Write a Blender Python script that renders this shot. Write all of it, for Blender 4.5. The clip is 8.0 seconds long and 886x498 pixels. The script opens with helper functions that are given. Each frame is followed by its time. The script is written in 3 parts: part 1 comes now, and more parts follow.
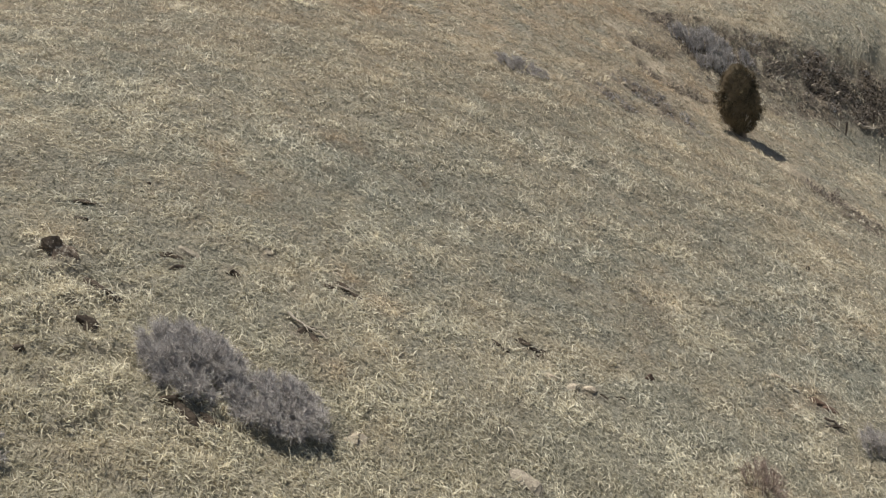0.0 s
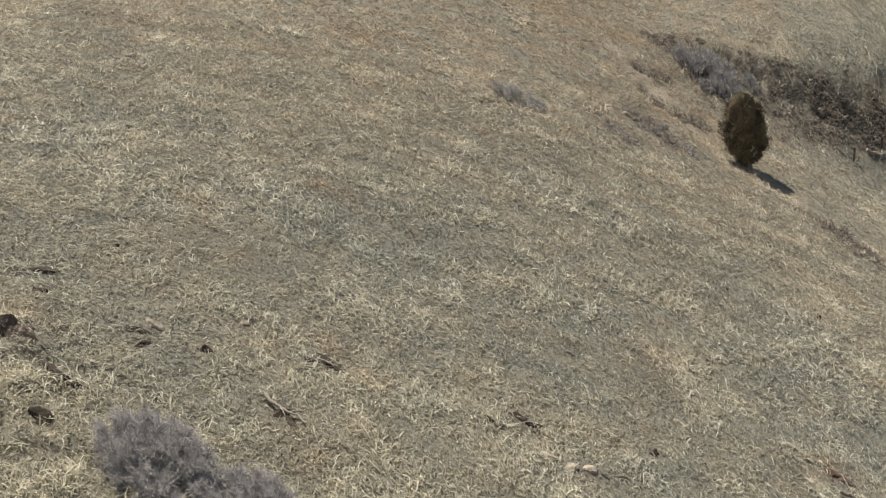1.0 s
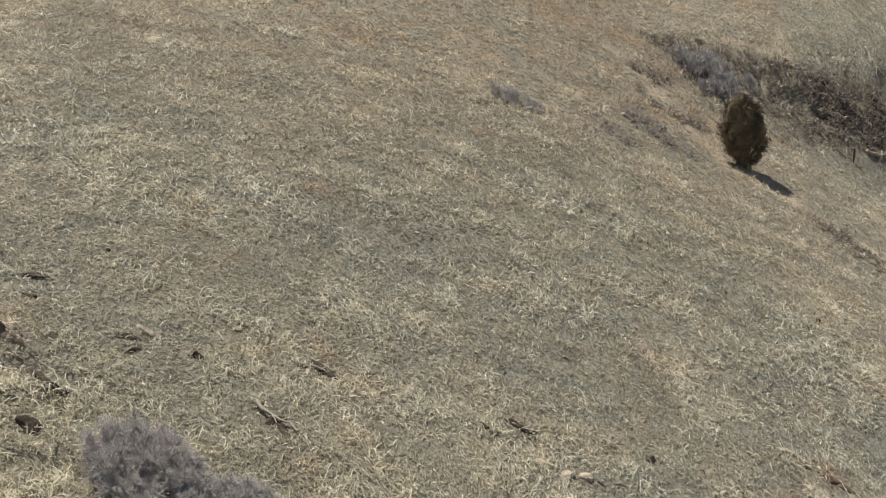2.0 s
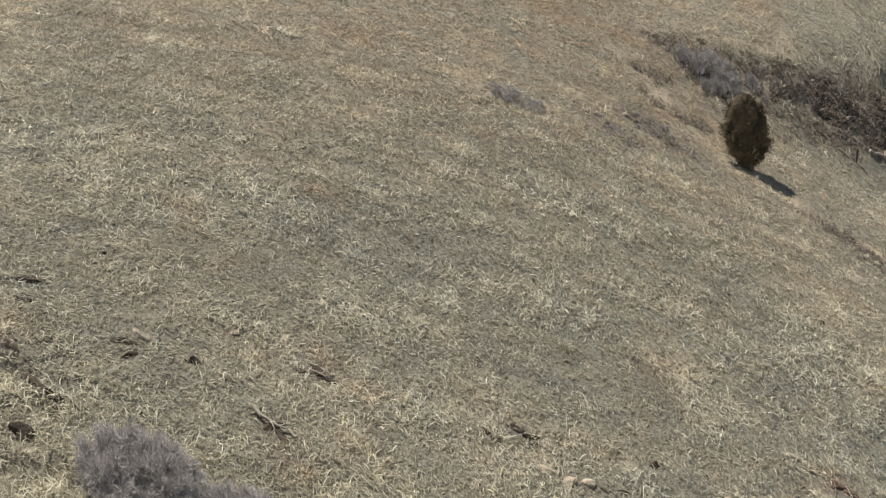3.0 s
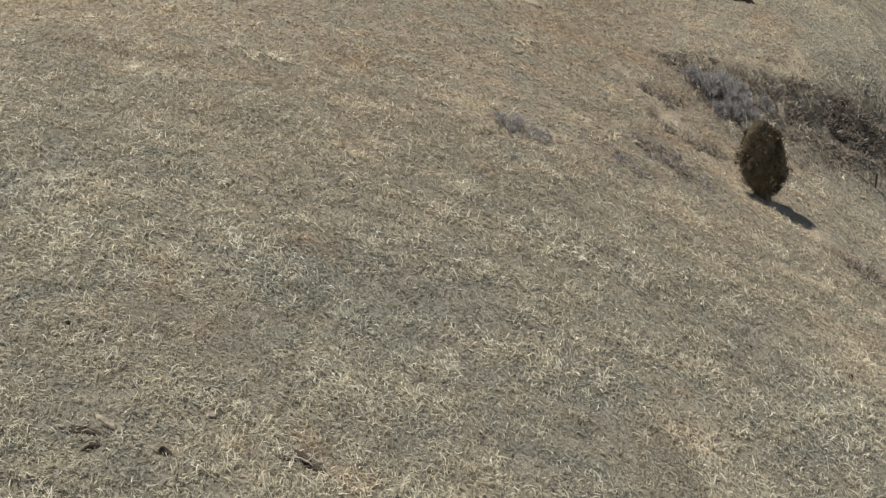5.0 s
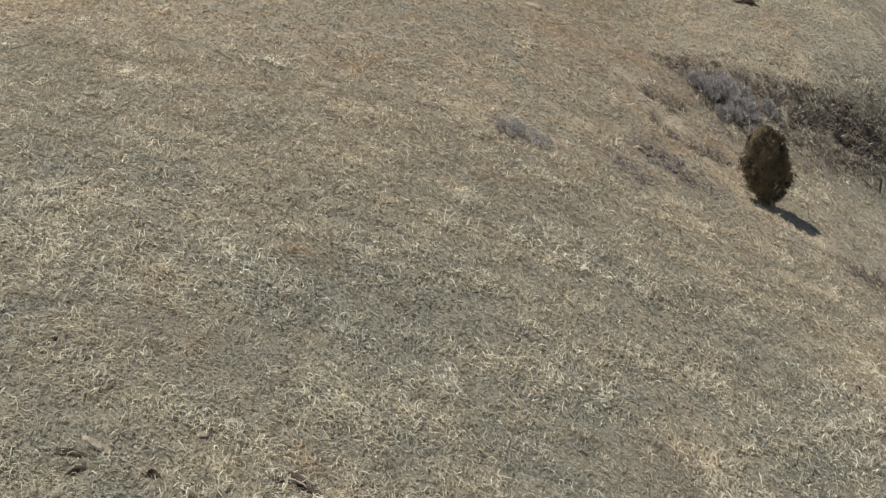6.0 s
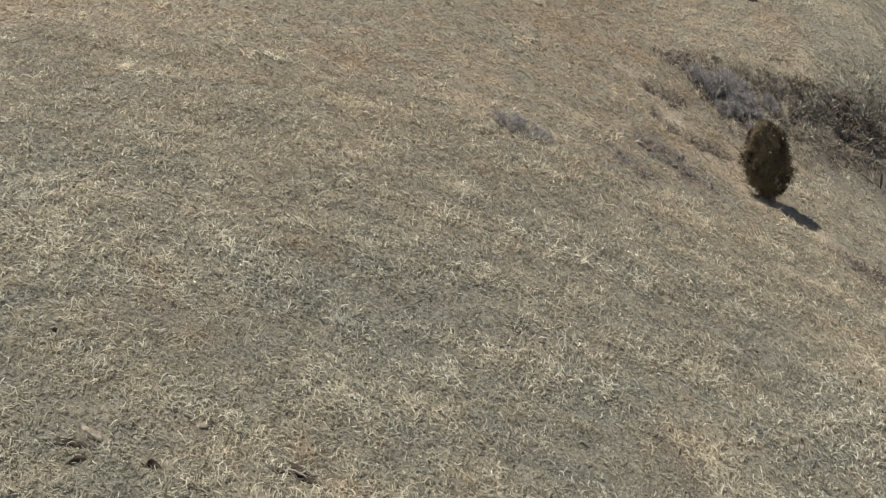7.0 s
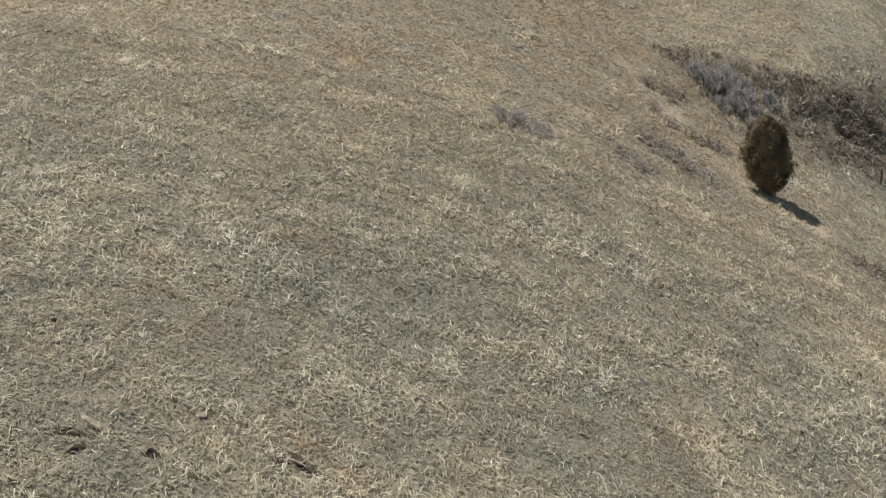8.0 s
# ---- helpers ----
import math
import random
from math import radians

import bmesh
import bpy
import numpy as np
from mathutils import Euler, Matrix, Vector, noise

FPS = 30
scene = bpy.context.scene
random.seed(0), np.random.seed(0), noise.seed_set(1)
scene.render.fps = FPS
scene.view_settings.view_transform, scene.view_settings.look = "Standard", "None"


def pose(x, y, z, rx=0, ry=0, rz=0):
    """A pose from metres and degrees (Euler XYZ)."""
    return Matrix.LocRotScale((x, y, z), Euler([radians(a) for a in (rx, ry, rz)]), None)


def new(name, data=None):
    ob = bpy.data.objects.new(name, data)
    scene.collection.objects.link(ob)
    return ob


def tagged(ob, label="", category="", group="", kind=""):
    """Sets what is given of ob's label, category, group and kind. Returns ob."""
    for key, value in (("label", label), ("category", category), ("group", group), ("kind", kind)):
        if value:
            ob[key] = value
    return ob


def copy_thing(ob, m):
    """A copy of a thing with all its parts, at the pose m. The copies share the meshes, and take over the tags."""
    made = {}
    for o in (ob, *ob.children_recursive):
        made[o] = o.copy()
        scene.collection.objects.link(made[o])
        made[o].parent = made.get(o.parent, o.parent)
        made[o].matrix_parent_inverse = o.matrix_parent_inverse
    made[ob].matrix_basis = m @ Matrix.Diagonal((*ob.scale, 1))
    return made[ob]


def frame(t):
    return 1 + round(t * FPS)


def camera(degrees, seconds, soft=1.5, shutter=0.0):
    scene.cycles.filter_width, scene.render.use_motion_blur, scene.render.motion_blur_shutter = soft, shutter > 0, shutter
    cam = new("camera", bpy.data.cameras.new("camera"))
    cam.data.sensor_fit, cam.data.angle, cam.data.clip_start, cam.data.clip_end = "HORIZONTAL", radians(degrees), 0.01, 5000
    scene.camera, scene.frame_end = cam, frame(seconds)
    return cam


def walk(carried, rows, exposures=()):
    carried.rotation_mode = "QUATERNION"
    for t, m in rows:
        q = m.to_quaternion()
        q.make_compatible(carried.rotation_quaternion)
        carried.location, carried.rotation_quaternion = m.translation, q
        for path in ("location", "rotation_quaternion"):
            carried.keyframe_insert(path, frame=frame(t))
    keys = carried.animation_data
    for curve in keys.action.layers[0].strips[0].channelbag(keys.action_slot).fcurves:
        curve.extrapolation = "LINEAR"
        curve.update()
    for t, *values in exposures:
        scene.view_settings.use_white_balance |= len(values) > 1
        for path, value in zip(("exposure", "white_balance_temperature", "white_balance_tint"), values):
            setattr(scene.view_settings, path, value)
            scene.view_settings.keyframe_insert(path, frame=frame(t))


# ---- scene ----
cam = camera(50.0, 8.0, soft=1.25)
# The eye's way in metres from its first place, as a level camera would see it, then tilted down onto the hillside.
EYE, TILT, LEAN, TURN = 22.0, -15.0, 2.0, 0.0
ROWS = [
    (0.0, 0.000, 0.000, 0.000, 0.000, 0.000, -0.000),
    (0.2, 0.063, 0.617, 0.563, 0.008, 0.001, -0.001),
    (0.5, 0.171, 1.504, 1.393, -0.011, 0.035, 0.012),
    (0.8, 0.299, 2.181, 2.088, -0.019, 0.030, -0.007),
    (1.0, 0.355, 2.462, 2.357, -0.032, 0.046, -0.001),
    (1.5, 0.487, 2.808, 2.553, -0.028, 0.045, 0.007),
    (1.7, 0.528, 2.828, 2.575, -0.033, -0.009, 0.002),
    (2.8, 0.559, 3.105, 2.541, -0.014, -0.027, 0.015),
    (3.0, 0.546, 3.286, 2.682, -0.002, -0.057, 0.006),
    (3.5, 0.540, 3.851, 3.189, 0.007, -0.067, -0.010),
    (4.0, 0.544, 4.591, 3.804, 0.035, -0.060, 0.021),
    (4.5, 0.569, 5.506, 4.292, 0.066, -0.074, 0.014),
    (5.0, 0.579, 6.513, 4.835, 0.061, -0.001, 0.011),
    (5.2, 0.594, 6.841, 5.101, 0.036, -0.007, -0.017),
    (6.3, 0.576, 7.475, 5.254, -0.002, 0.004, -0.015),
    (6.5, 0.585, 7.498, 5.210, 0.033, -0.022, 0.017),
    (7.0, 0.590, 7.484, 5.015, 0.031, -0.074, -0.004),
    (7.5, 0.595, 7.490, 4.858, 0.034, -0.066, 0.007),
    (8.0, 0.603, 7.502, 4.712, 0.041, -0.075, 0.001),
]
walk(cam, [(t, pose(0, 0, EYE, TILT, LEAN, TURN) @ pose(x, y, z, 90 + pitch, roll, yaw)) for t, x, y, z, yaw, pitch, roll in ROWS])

# ---- light: a clear midday sun from behind the hill's shoulder, and its sky ----
SUN_UP, SUN_TRAVEL = radians(67), radians(-31)
way = Vector((math.cos(SUN_UP) * math.cos(SUN_TRAVEL), math.cos(SUN_UP) * math.sin(SUN_TRAVEL), -math.sin(SUN_UP)))
sun = new("sun", bpy.data.lights.new("sun", "SUN"))
sun.data.energy, sun.data.angle, sun.data.color = 5.0, radians(0.55), (1.0, 0.945, 0.85)
sun.matrix_world = Matrix.Translation((-40, 60, 80)) @ way.to_track_quat("-Z", "Y").to_matrix().to_4x4()

world = bpy.data.worlds.new("sky")
scene.world = world
world.use_nodes = True
sky = world.node_tree.nodes.new("ShaderNodeTexSky")
sky.sky_type, sky.sun_disc = "NISHITA", False
sky.dust_density = 1.4
sky.sun_elevation, sky.sun_rotation = SUN_UP, math.atan2(-way.x, -way.y)
background = world.node_tree.nodes["Background"]
background.inputs["Strength"].default_value = 0.05
world.node_tree.links.new(sky.outputs[0], background.inputs[0])
scene.view_settings.exposure = 0.45


# ---- materials ----
class Mat:
    """A node material with a few short ways to add nodes."""

    def __init__(self, name, rough=0.85):
        self.m = bpy.data.materials.new(name)
        self.m.use_nodes = True
        self.t = self.m.node_tree
        self.bsdf = self.t.nodes["Principled BSDF"]
        self.bsdf.inputs["Roughness"].default_value = rough
        self.bsdf.inputs["Specular IOR Level"].default_value = 0.25
        self.coord = self.t.nodes.new("ShaderNodeTexCoord").outputs["Object"]

    def link(self, a, b):
        self.t.links.new(a, b)

    def noise(self, scale, detail=3.0, rough=0.55, stretch=None):
        n = self.t.nodes.new("ShaderNodeTexNoise")
        n.inputs["Scale"].default_value = scale
        n.inputs["Detail"].default_value = detail
        n.inputs["Roughness"].default_value = rough
        if stretch:
            s = self.t.nodes.new("ShaderNodeMapping")
            s.inputs["Scale"].default_value = stretch
            self.link(self.coord, s.inputs[0])
            self.link(s.outputs[0], n.inputs["Vector"])
        else:
            self.link(self.coord, n.inputs["Vector"])
        return n.outputs["Fac"]

    def ramp(self, value, *stops):
        r = self.t.nodes.new("ShaderNodeValToRGB")
        els = r.color_ramp.elements
        while len(els) < len(stops):
            els.new(0.5)
        for e, (at, col) in zip(els, stops):
            e.position, e.color = at, (*col, 1) if len(col) == 3 else col
        self.link(value, r.inputs[0])
        return r.outputs[0]

    def mix(self, fac, a, b, how="MIX"):
        n = self.t.nodes.new("ShaderNodeMix")
        n.data_type, n.blend_type = "RGBA", how
        for value, socket in ((fac, n.inputs[0]), (a, n.inputs[6]), (b, n.inputs[7])):
            if isinstance(value, (int, float)):
                socket.default_value = value
            elif isinstance(value, tuple):
                socket.default_value = (*value, 1)
            else:
                self.link(value, socket)
        return n.outputs[2]

    def island(self):
        return self.t.nodes.new("ShaderNodeNewGeometry").outputs["Random Per Island"]

    def per_object(self):
        return self.t.nodes.new("ShaderNodeObjectInfo").outputs["Random"]

    def attribute(self, name):
        a = self.t.nodes.new("ShaderNodeAttribute")
        a.attribute_name = name
        return a.outputs["Fac"]

    def colour(self, socket):
        self.link(socket, self.bsdf.inputs["Base Color"])
        return self

    def bump(self, socket, strength, distance):
        b = self.t.nodes.new("ShaderNodeBump")
        b.inputs["Strength"].default_value, b.inputs["Distance"].default_value = strength, distance
        self.link(socket, b.inputs["Height"])
        self.link(b.outputs[0], self.bsdf.inputs["Normal"])
        return self


BLACK, WHITE = (0, 0, 0), (1, 1, 1)


def patches(m):
    """0 to 1: where the turf is grey-green (1) and where it is bleached straw (0), in patches of metres."""
    broad = m.ramp(m.noise(0.13, 3.0, 0.6, (0.8, 1.3, 1.0)), (0.42, BLACK), (0.60, WHITE))
    small = m.ramp(m.noise(0.75, 3.0, 0.6), (0.42, BLACK), (0.58, WHITE))
    return m.mix(0.30, m.mix(0.5, broad, small), WHITE)


def weathered(m, col, much=1.0, blades=False):
    """Bleached and browned patches some metres wide, drawn out along the slope, over a colour; the turf grows browner uphill and paler downhill."""
    apart = m.t.nodes.new("ShaderNodeSeparateXYZ")
    m.link(m.coord, apart.inputs[0])
    span = m.t.nodes.new("ShaderNodeMapRange")
    span.inputs["From Min"].default_value, span.inputs["From Max"].default_value = 41.0, 70.0
    span.inputs["To Max"].default_value = 0.92
    m.link(apart.outputs["Y"], span.inputs["Value"])
    uphill = m.mix(m.ramp(m.noise(0.5, 4.0, 0.65), (0.35, (0.25, 0.25, 0.25)), (0.6, WHITE)), BLACK, span.outputs[0])
    downhill = m.t.nodes.new("ShaderNodeMapRange")
    downhill.inputs["From Min"].default_value, downhill.inputs["From Max"].default_value = 23.0, 36.0
    downhill.inputs["To Min"].default_value, downhill.inputs["To Max"].default_value = 0.72, 0.0
    m.link(apart.outputs["Y"], downhill.inputs["Value"])
    if blades:
        bleached = m.ramp(m.attribute("tone"), (0.0, (0.24, 0.218, 0.158)), (0.5, (0.55, 0.502, 0.370)), (1.0, (0.95, 0.893, 0.715)))
    else:
        bleached = m.ramp(m.noise(9.0, 5.0, 0.8), (0.40, (0.24, 0.215, 0.16)), (0.60, (0.60, 0.55, 0.425)))
    col = m.mix(downhill.outputs[0], col, bleached)
    aside = m.t.nodes.new("ShaderNodeMapRange")
    aside.inputs["From Min"].default_value, aside.inputs["From Max"].default_value = 21.0, 31.0
    aside.inputs["To Max"].default_value = 0.7
    m.link(apart.outputs["X"], aside.inputs["Value"])
    uphill = m.mix(aside.outputs[0], uphill, BLACK)
    if blades:
        tone = m.ramp(m.attribute("tone"), (0.0, (0.180, 0.148, 0.108)), (0.5, (0.375, 0.313, 0.229)), (0.85, (0.65, 0.55, 0.41)), (1.0, (0.88, 0.78, 0.60)))
    else:
        tone = m.ramp(m.noise(12.0, 4.0, 0.75), (0.40, (0.200, 0.166, 0.123)), (0.52, (0.330, 0.274, 0.200)), (0.64, (0.52, 0.435, 0.32)))
    grey = m.ramp(m.noise(0.30, 3.0, 0.6, (0.7, 1.4, 1.0)), (0.50, BLACK), (0.62, WHITE))
    tone = m.mix(m.mix(0.45, BLACK, grey), tone, (0.30, 0.285, 0.235))
    ochre = m.ramp(m.noise(0.26, 3.0, 0.6, (0.6, 1.5, 1.0)), (0.56, BLACK), (0.66, WHITE))
    tone = m.mix(m.mix(0.32, BLACK, ochre), tone, (0.50, 0.375, 0.255))
    col = m.mix(uphill, col, tone)
    pale = m.ramp(m.noise(0.24, 4.0, 0.62, (0.55, 1.5, 0.8)), (0.54, BLACK), (0.68, WHITE))
    col = m.mix(m.mix(0.44 * much, BLACK, pale), col, m.ramp(m.noise(11.0, 3.0, 0.7), (0.35, (0.40, 0.325, 0.225)), (0.65, (0.66, 0.565, 0.41))))
    brown = m.ramp(m.noise(0.17, 4.0, 0.62, (0.8, 1.3, 0.7)), (0.55, BLACK), (0.70, WHITE))
    brown = m.mix(aside.outputs[0], brown, BLACK)
    return m.mix(m.mix(0.32 * much, BLACK, brown), col, m.ramp(m.noise(10.0, 3.0, 0.7), (0.35, (0.15, 0.118, 0.085)), (0.65, (0.30, 0.24, 0.175))))


def ground_material():
    m = Mat("turf_and_soil", 0.95)
    soil = m.ramp(m.noise(10.0, 6.0, 0.85), (0.40, (0.160, 0.146, 0.116)), (0.50, (0.310, 0.284, 0.226)), (0.60, (0.55, 0.505, 0.405)))
    turf = m.ramp(m.noise(11.0, 6.0, 0.85), (0.40, (0.120, 0.120, 0.098)), (0.50, (0.235, 0.232, 0.190)), (0.60, (0.43, 0.415, 0.340)))
    base = m.mix(patches(m), soil, turf)
    rusty = m.ramp(m.noise(0.35, 4.0, 0.65), (0.58, BLACK), (0.72, WHITE))
    base = m.mix(m.mix(0.30, BLACK, rusty), base, (0.21, 0.150, 0.095))
    base = weathered(m, base)
    base = m.mix(m.mix(0.45, BLACK, m.attribute("rust")), base, m.ramp(m.noise(8.0, 4.0, 0.7), (0.35, (0.17, 0.115, 0.072)), (0.65, (0.42, 0.30, 0.19))))
    base = m.mix(m.attribute("worn"), base, m.ramp(m.noise(8.0, 6.0, 0.8), (0.36, (0.24, 0.195, 0.14)), (0.64, (0.68, 0.58, 0.44))))
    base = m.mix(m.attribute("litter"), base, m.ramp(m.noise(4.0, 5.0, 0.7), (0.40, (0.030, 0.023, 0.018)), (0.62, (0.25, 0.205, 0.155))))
    base = m.mix(m.mix(0.7, BLACK, m.attribute("bare")), base, m.ramp(m.noise(14.0, 6.0, 0.8), (0.40, (0.055, 0.044, 0.034)), (0.60, (0.34, 0.275, 0.205))))
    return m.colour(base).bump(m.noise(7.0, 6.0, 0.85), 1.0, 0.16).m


def grass_material():
    m = Mat("dry_grass", 0.75)
    straw = m.ramp(m.attribute("tone"), (0.0, (0.20, 0.172, 0.128)), (0.35, (0.40, 0.350, 0.262)), (0.70, (0.70, 0.630, 0.480)), (1.0, (0.94, 0.885, 0.730)))
    green = m.ramp(m.attribute("tone"), (0.0, (0.150, 0.153, 0.128)), (0.45, (0.285, 0.285, 0.240)), (0.75, (0.52, 0.505, 0.425)), (1.0, (0.90, 0.865, 0.750)))
    col = m.mix(patches(m), straw, green)
    rusty = m.ramp(m.noise(0.35, 4.0, 0.65), (0.56, BLACK), (0.70, WHITE))
    col = m.mix(m.mix(0.28, BLACK, rusty), col, (0.46, 0.325, 0.205))
    col = weathered(m, col, 0.5, True)
    col = m.mix(m.mix(0.45, BLACK, m.attribute("rust")), col, m.ramp(m.attribute("tone"), (0.0, (0.20, 0.135, 0.085)), (0.55, (0.46, 0.32, 0.195)), (1.0, (0.78, 0.60, 0.40))))
    m.colour(col)
    thin = m.t.nodes.new("ShaderNodeBsdfTranslucent")
    m.link(col, thin.inputs[0])
    both = m.t.nodes.new("ShaderNodeMixShader")
    both.inputs[0].default_value = 0.48
    m.link(m.bsdf.outputs[0], both.inputs[1])
    m.link(thin.outputs[0], both.inputs[2])
    m.link(both.outputs[0], m.t.nodes["Material Output"].inputs[0])
    return m.m


def twig_material(name, low, mid, high):
    m = Mat(name, 0.8)
    col = m.ramp(m.island(), (0.0, low), (0.5, mid), (1.0, high))
    return m.colour(m.mix(0.35, col, m.ramp(m.noise(2.2, 3.0), (0.35, low), (0.65, high)))).m


def bark_material():
    m = Mat("juniper_bark", 0.9)
    g = m.noise(6.0, 5.0, 0.7, (4.0, 4.0, 0.5))
    return m.colour(m.ramp(g, (0.3, (0.10, 0.075, 0.055)), (0.7, (0.27, 0.22, 0.175)))).bump(g, 0.8, 0.03).m


def needle_material():
    m = Mat("juniper_needles", 0.65)
    green = m.ramp(m.island(), (0.0, (0.045, 0.038, 0.023)), (0.5, (0.125, 0.101, 0.060)), (1.0, (0.20, 0.160, 0.099)))
    brown = m.ramp(m.noise(0.9, 3.0, 0.6), (0.45, BLACK), (0.66, WHITE))
    return m.colour(m.mix(m.mix(0.75, BLACK, brown), green, (0.22, 0.165, 0.103))).m


def stone_material(name, low, high, spots=None):
    m = Mat(name, 0.9)
    g = m.noise(7.0, 6.0, 0.7)
    col = m.ramp(g, (0.3, low), (0.7, high))
    if spots:
        col = m.mix(m.ramp(m.noise(9.0, 2.0, 0.5), (0.56, BLACK), (0.62, WHITE)), col, spots)
    tint = m.ramp(m.per_object(), (0.0, (0.75, 0.75, 0.75)), (1.0, (1.15, 1.12, 1.08)))
    return m.colour(m.mix(1.0, col, tint, "MULTIPLY")).bump(g, 0.7, 0.04).m


def wood_material(name, low, high):
    m = Mat(name, 0.85)
    g = m.noise(5.0, 5.0, 0.7, (3.0, 3.0, 0.6))
    return m.colour(m.ramp(g, (0.3, low), (0.7, high))).bump(g, 0.6, 0.02).m


TURF = ground_material()
GRASS = grass_material()
GREY_TWIG = twig_material("grey_twigs", (0.18, 0.164, 0.154), (0.41, 0.381, 0.361), (0.69, 0.65, 0.615))
PALE_TWIG = twig_material("pale_grey_twigs", (0.125, 0.114, 0.107), (0.335, 0.315, 0.303), (0.68, 0.645, 0.62))
RED_TWIG = twig_material("reddish_twigs", (0.19, 0.14, 0.115), (0.34, 0.265, 0.225), (0.50, 0.42, 0.36))
BROWN_TWIG = twig_material("brown_grey_twigs", (0.11, 0.09, 0.075), (0.27, 0.225, 0.185), (0.50, 0.43, 0.355))
DARK_TWIG = twig_material("dark_twigs", (0.042, 0.035, 0.029), (0.20, 0.166, 0.138), (0.60, 0.525, 0.435))
BARK = bark_material()
NEEDLES = needle_material()
DARK_STONE = stone_material("dark_stone", (0.055, 0.042, 0.033), (0.19, 0.150, 0.117), (0.40, 0.36, 0.30))
PALE_STONE = stone_material("pale_stone", (0.16, 0.135, 0.105), (0.50, 0.445, 0.355))
RED_STONE = stone_material("reddish_stone", (0.065, 0.045, 0.035), (0.155, 0.108, 0.082))
BROWN_STONE = stone_material("brown_stone", (0.050, 0.039, 0.031), (0.20, 0.16, 0.125))
SOIL = stone_material("dark_soil", (0.024, 0.019, 0.015), (0.115, 0.091, 0.069))
DEAD_WOOD = wood_material("dead_wood", (0.20, 0.17, 0.135), (0.52, 0.465, 0.38))
POST_WOOD = wood_material("post_wood", (0.045, 0.036, 0.030), (0.125, 0.10, 0.082))
STEEL = wood_material("rusty_steel", (0.06, 0.045, 0.038), (0.15, 0.12, 0.105))


# ---- the lie of the land ----
LATTICE = np.random.RandomState(7).rand(256, 256)


def grain(x, y, size):
    """Smooth noise from -1 to 1 with humps of that many metres."""
    x, y = np.asarray(x, float) / size + 91.3, np.asarray(y, float) / size + 57.7
    i, j = np.floor(x).astype(int), np.floor(y).astype(int)
    u, v = x - i, y - j
    u, v = u * u * (3 - 2 * u), v * v * (3 - 2 * v)
    a, b = LATTICE[i % 256, j % 256], LATTICE[(i + 1) % 256, j % 256]
    c, e = LATTICE[i % 256, (j + 1) % 256], LATTICE[(i + 1) % 256, (j + 1) % 256]
    return 2 * ((a * (1 - u) + b * u) * (1 - v) + (c * (1 - u) + e * u) * v) - 1


def near_line(x, y, line):
    """The distance from places to a line of plan points."""
    best = np.full(np.shape(x), 1e9)
    for (ax, ay), (bx, by) in zip(line, line[1:]):
        k = np.clip(((x - ax) * (bx - ax) + (y - ay) * (by - ay)) / ((bx - ax) ** 2 + (by - ay) ** 2), 0, 1)
        best = np.minimum(best, np.hypot(x - ax - k * (bx - ax), y - ay - k * (by - ay)))
    return best


TRAIL_LOW = ((21.0, 67.6), (23.6, 64.8), (25.6, 63.3), (28.8, 60.9), (34.0, 57.5))
TRAIL_HIGH = ((13.6, 79.0), (15.2, 76.6), (16.8, 72.4), (18.2, 68.6), (19.4, 66.6))
TRAIL_FOOT = ((17.4, 58.2), (20.6, 57.3), (22.5, 56.6), (25.5, 54.6))
RILL_LOW = ((24.0, 63.3), (25.6, 61.7), (26.7, 60.1), (27.6, 58.4), (29.5, 56.0))
RILL_HIGH = ((15.0, 73.8), (16.1, 72.2), (17.4, 71.6), (19.0, 71.8))
RILL_TOP = ((15.3, 77.6), (16.3, 77.2), (17.6, 77.4))
RILL_MID = ((13.2, 68.6), (14.6, 67.2), (15.6, 65.2))
RILL_GREY = ((9.6, 65.6), (11.2, 64.4), (12.6, 63.4))
# Each with its width, its count of brush and whether that is grey.
RILLS = ((RILL_LOW, 1.3, 44, 0), (RILL_HIGH, 0.75, 14, 0), (RILL_TOP, 0.7, 7, 0), (RILL_MID, 1.3, 26, 1), (RILL_GREY, 1.0, 14, 1))
COEFFS = (14.8998, 9.9648, 1.0583, 2.8233, -10.8564, 0.0596, -1.4388, -1.9940, -3.2739, 0.9977)
BANK_X, BANK_Y, BANK_RUN, BANK_WIDTH, BANK_RISE = 16.0, 80.5, 0.2, 1.8, 4.6966


def soft_clip(v, low, high, w=3.0):
    """v, eased into the stretch from low to high."""
    v = low + w * np.logaddexp(0, (v - low) / w)
    return high - w * np.logaddexp(0, (high - v) / w)


def bank_line(x):
    return BANK_Y + BANK_RUN * (x - 20)


def bank_top(x):
    """How far the brush reaches above the bank's line, and below it."""
    return np.interp(x, (20, 24, 29, 34), (2.6, 2.4, 1.7, 1.4))


def bank_foot(x):
    return np.interp(x, (20, 25, 29, 34, 40), (-5.6, -5.6, -4.3, -2.6, -2.2))


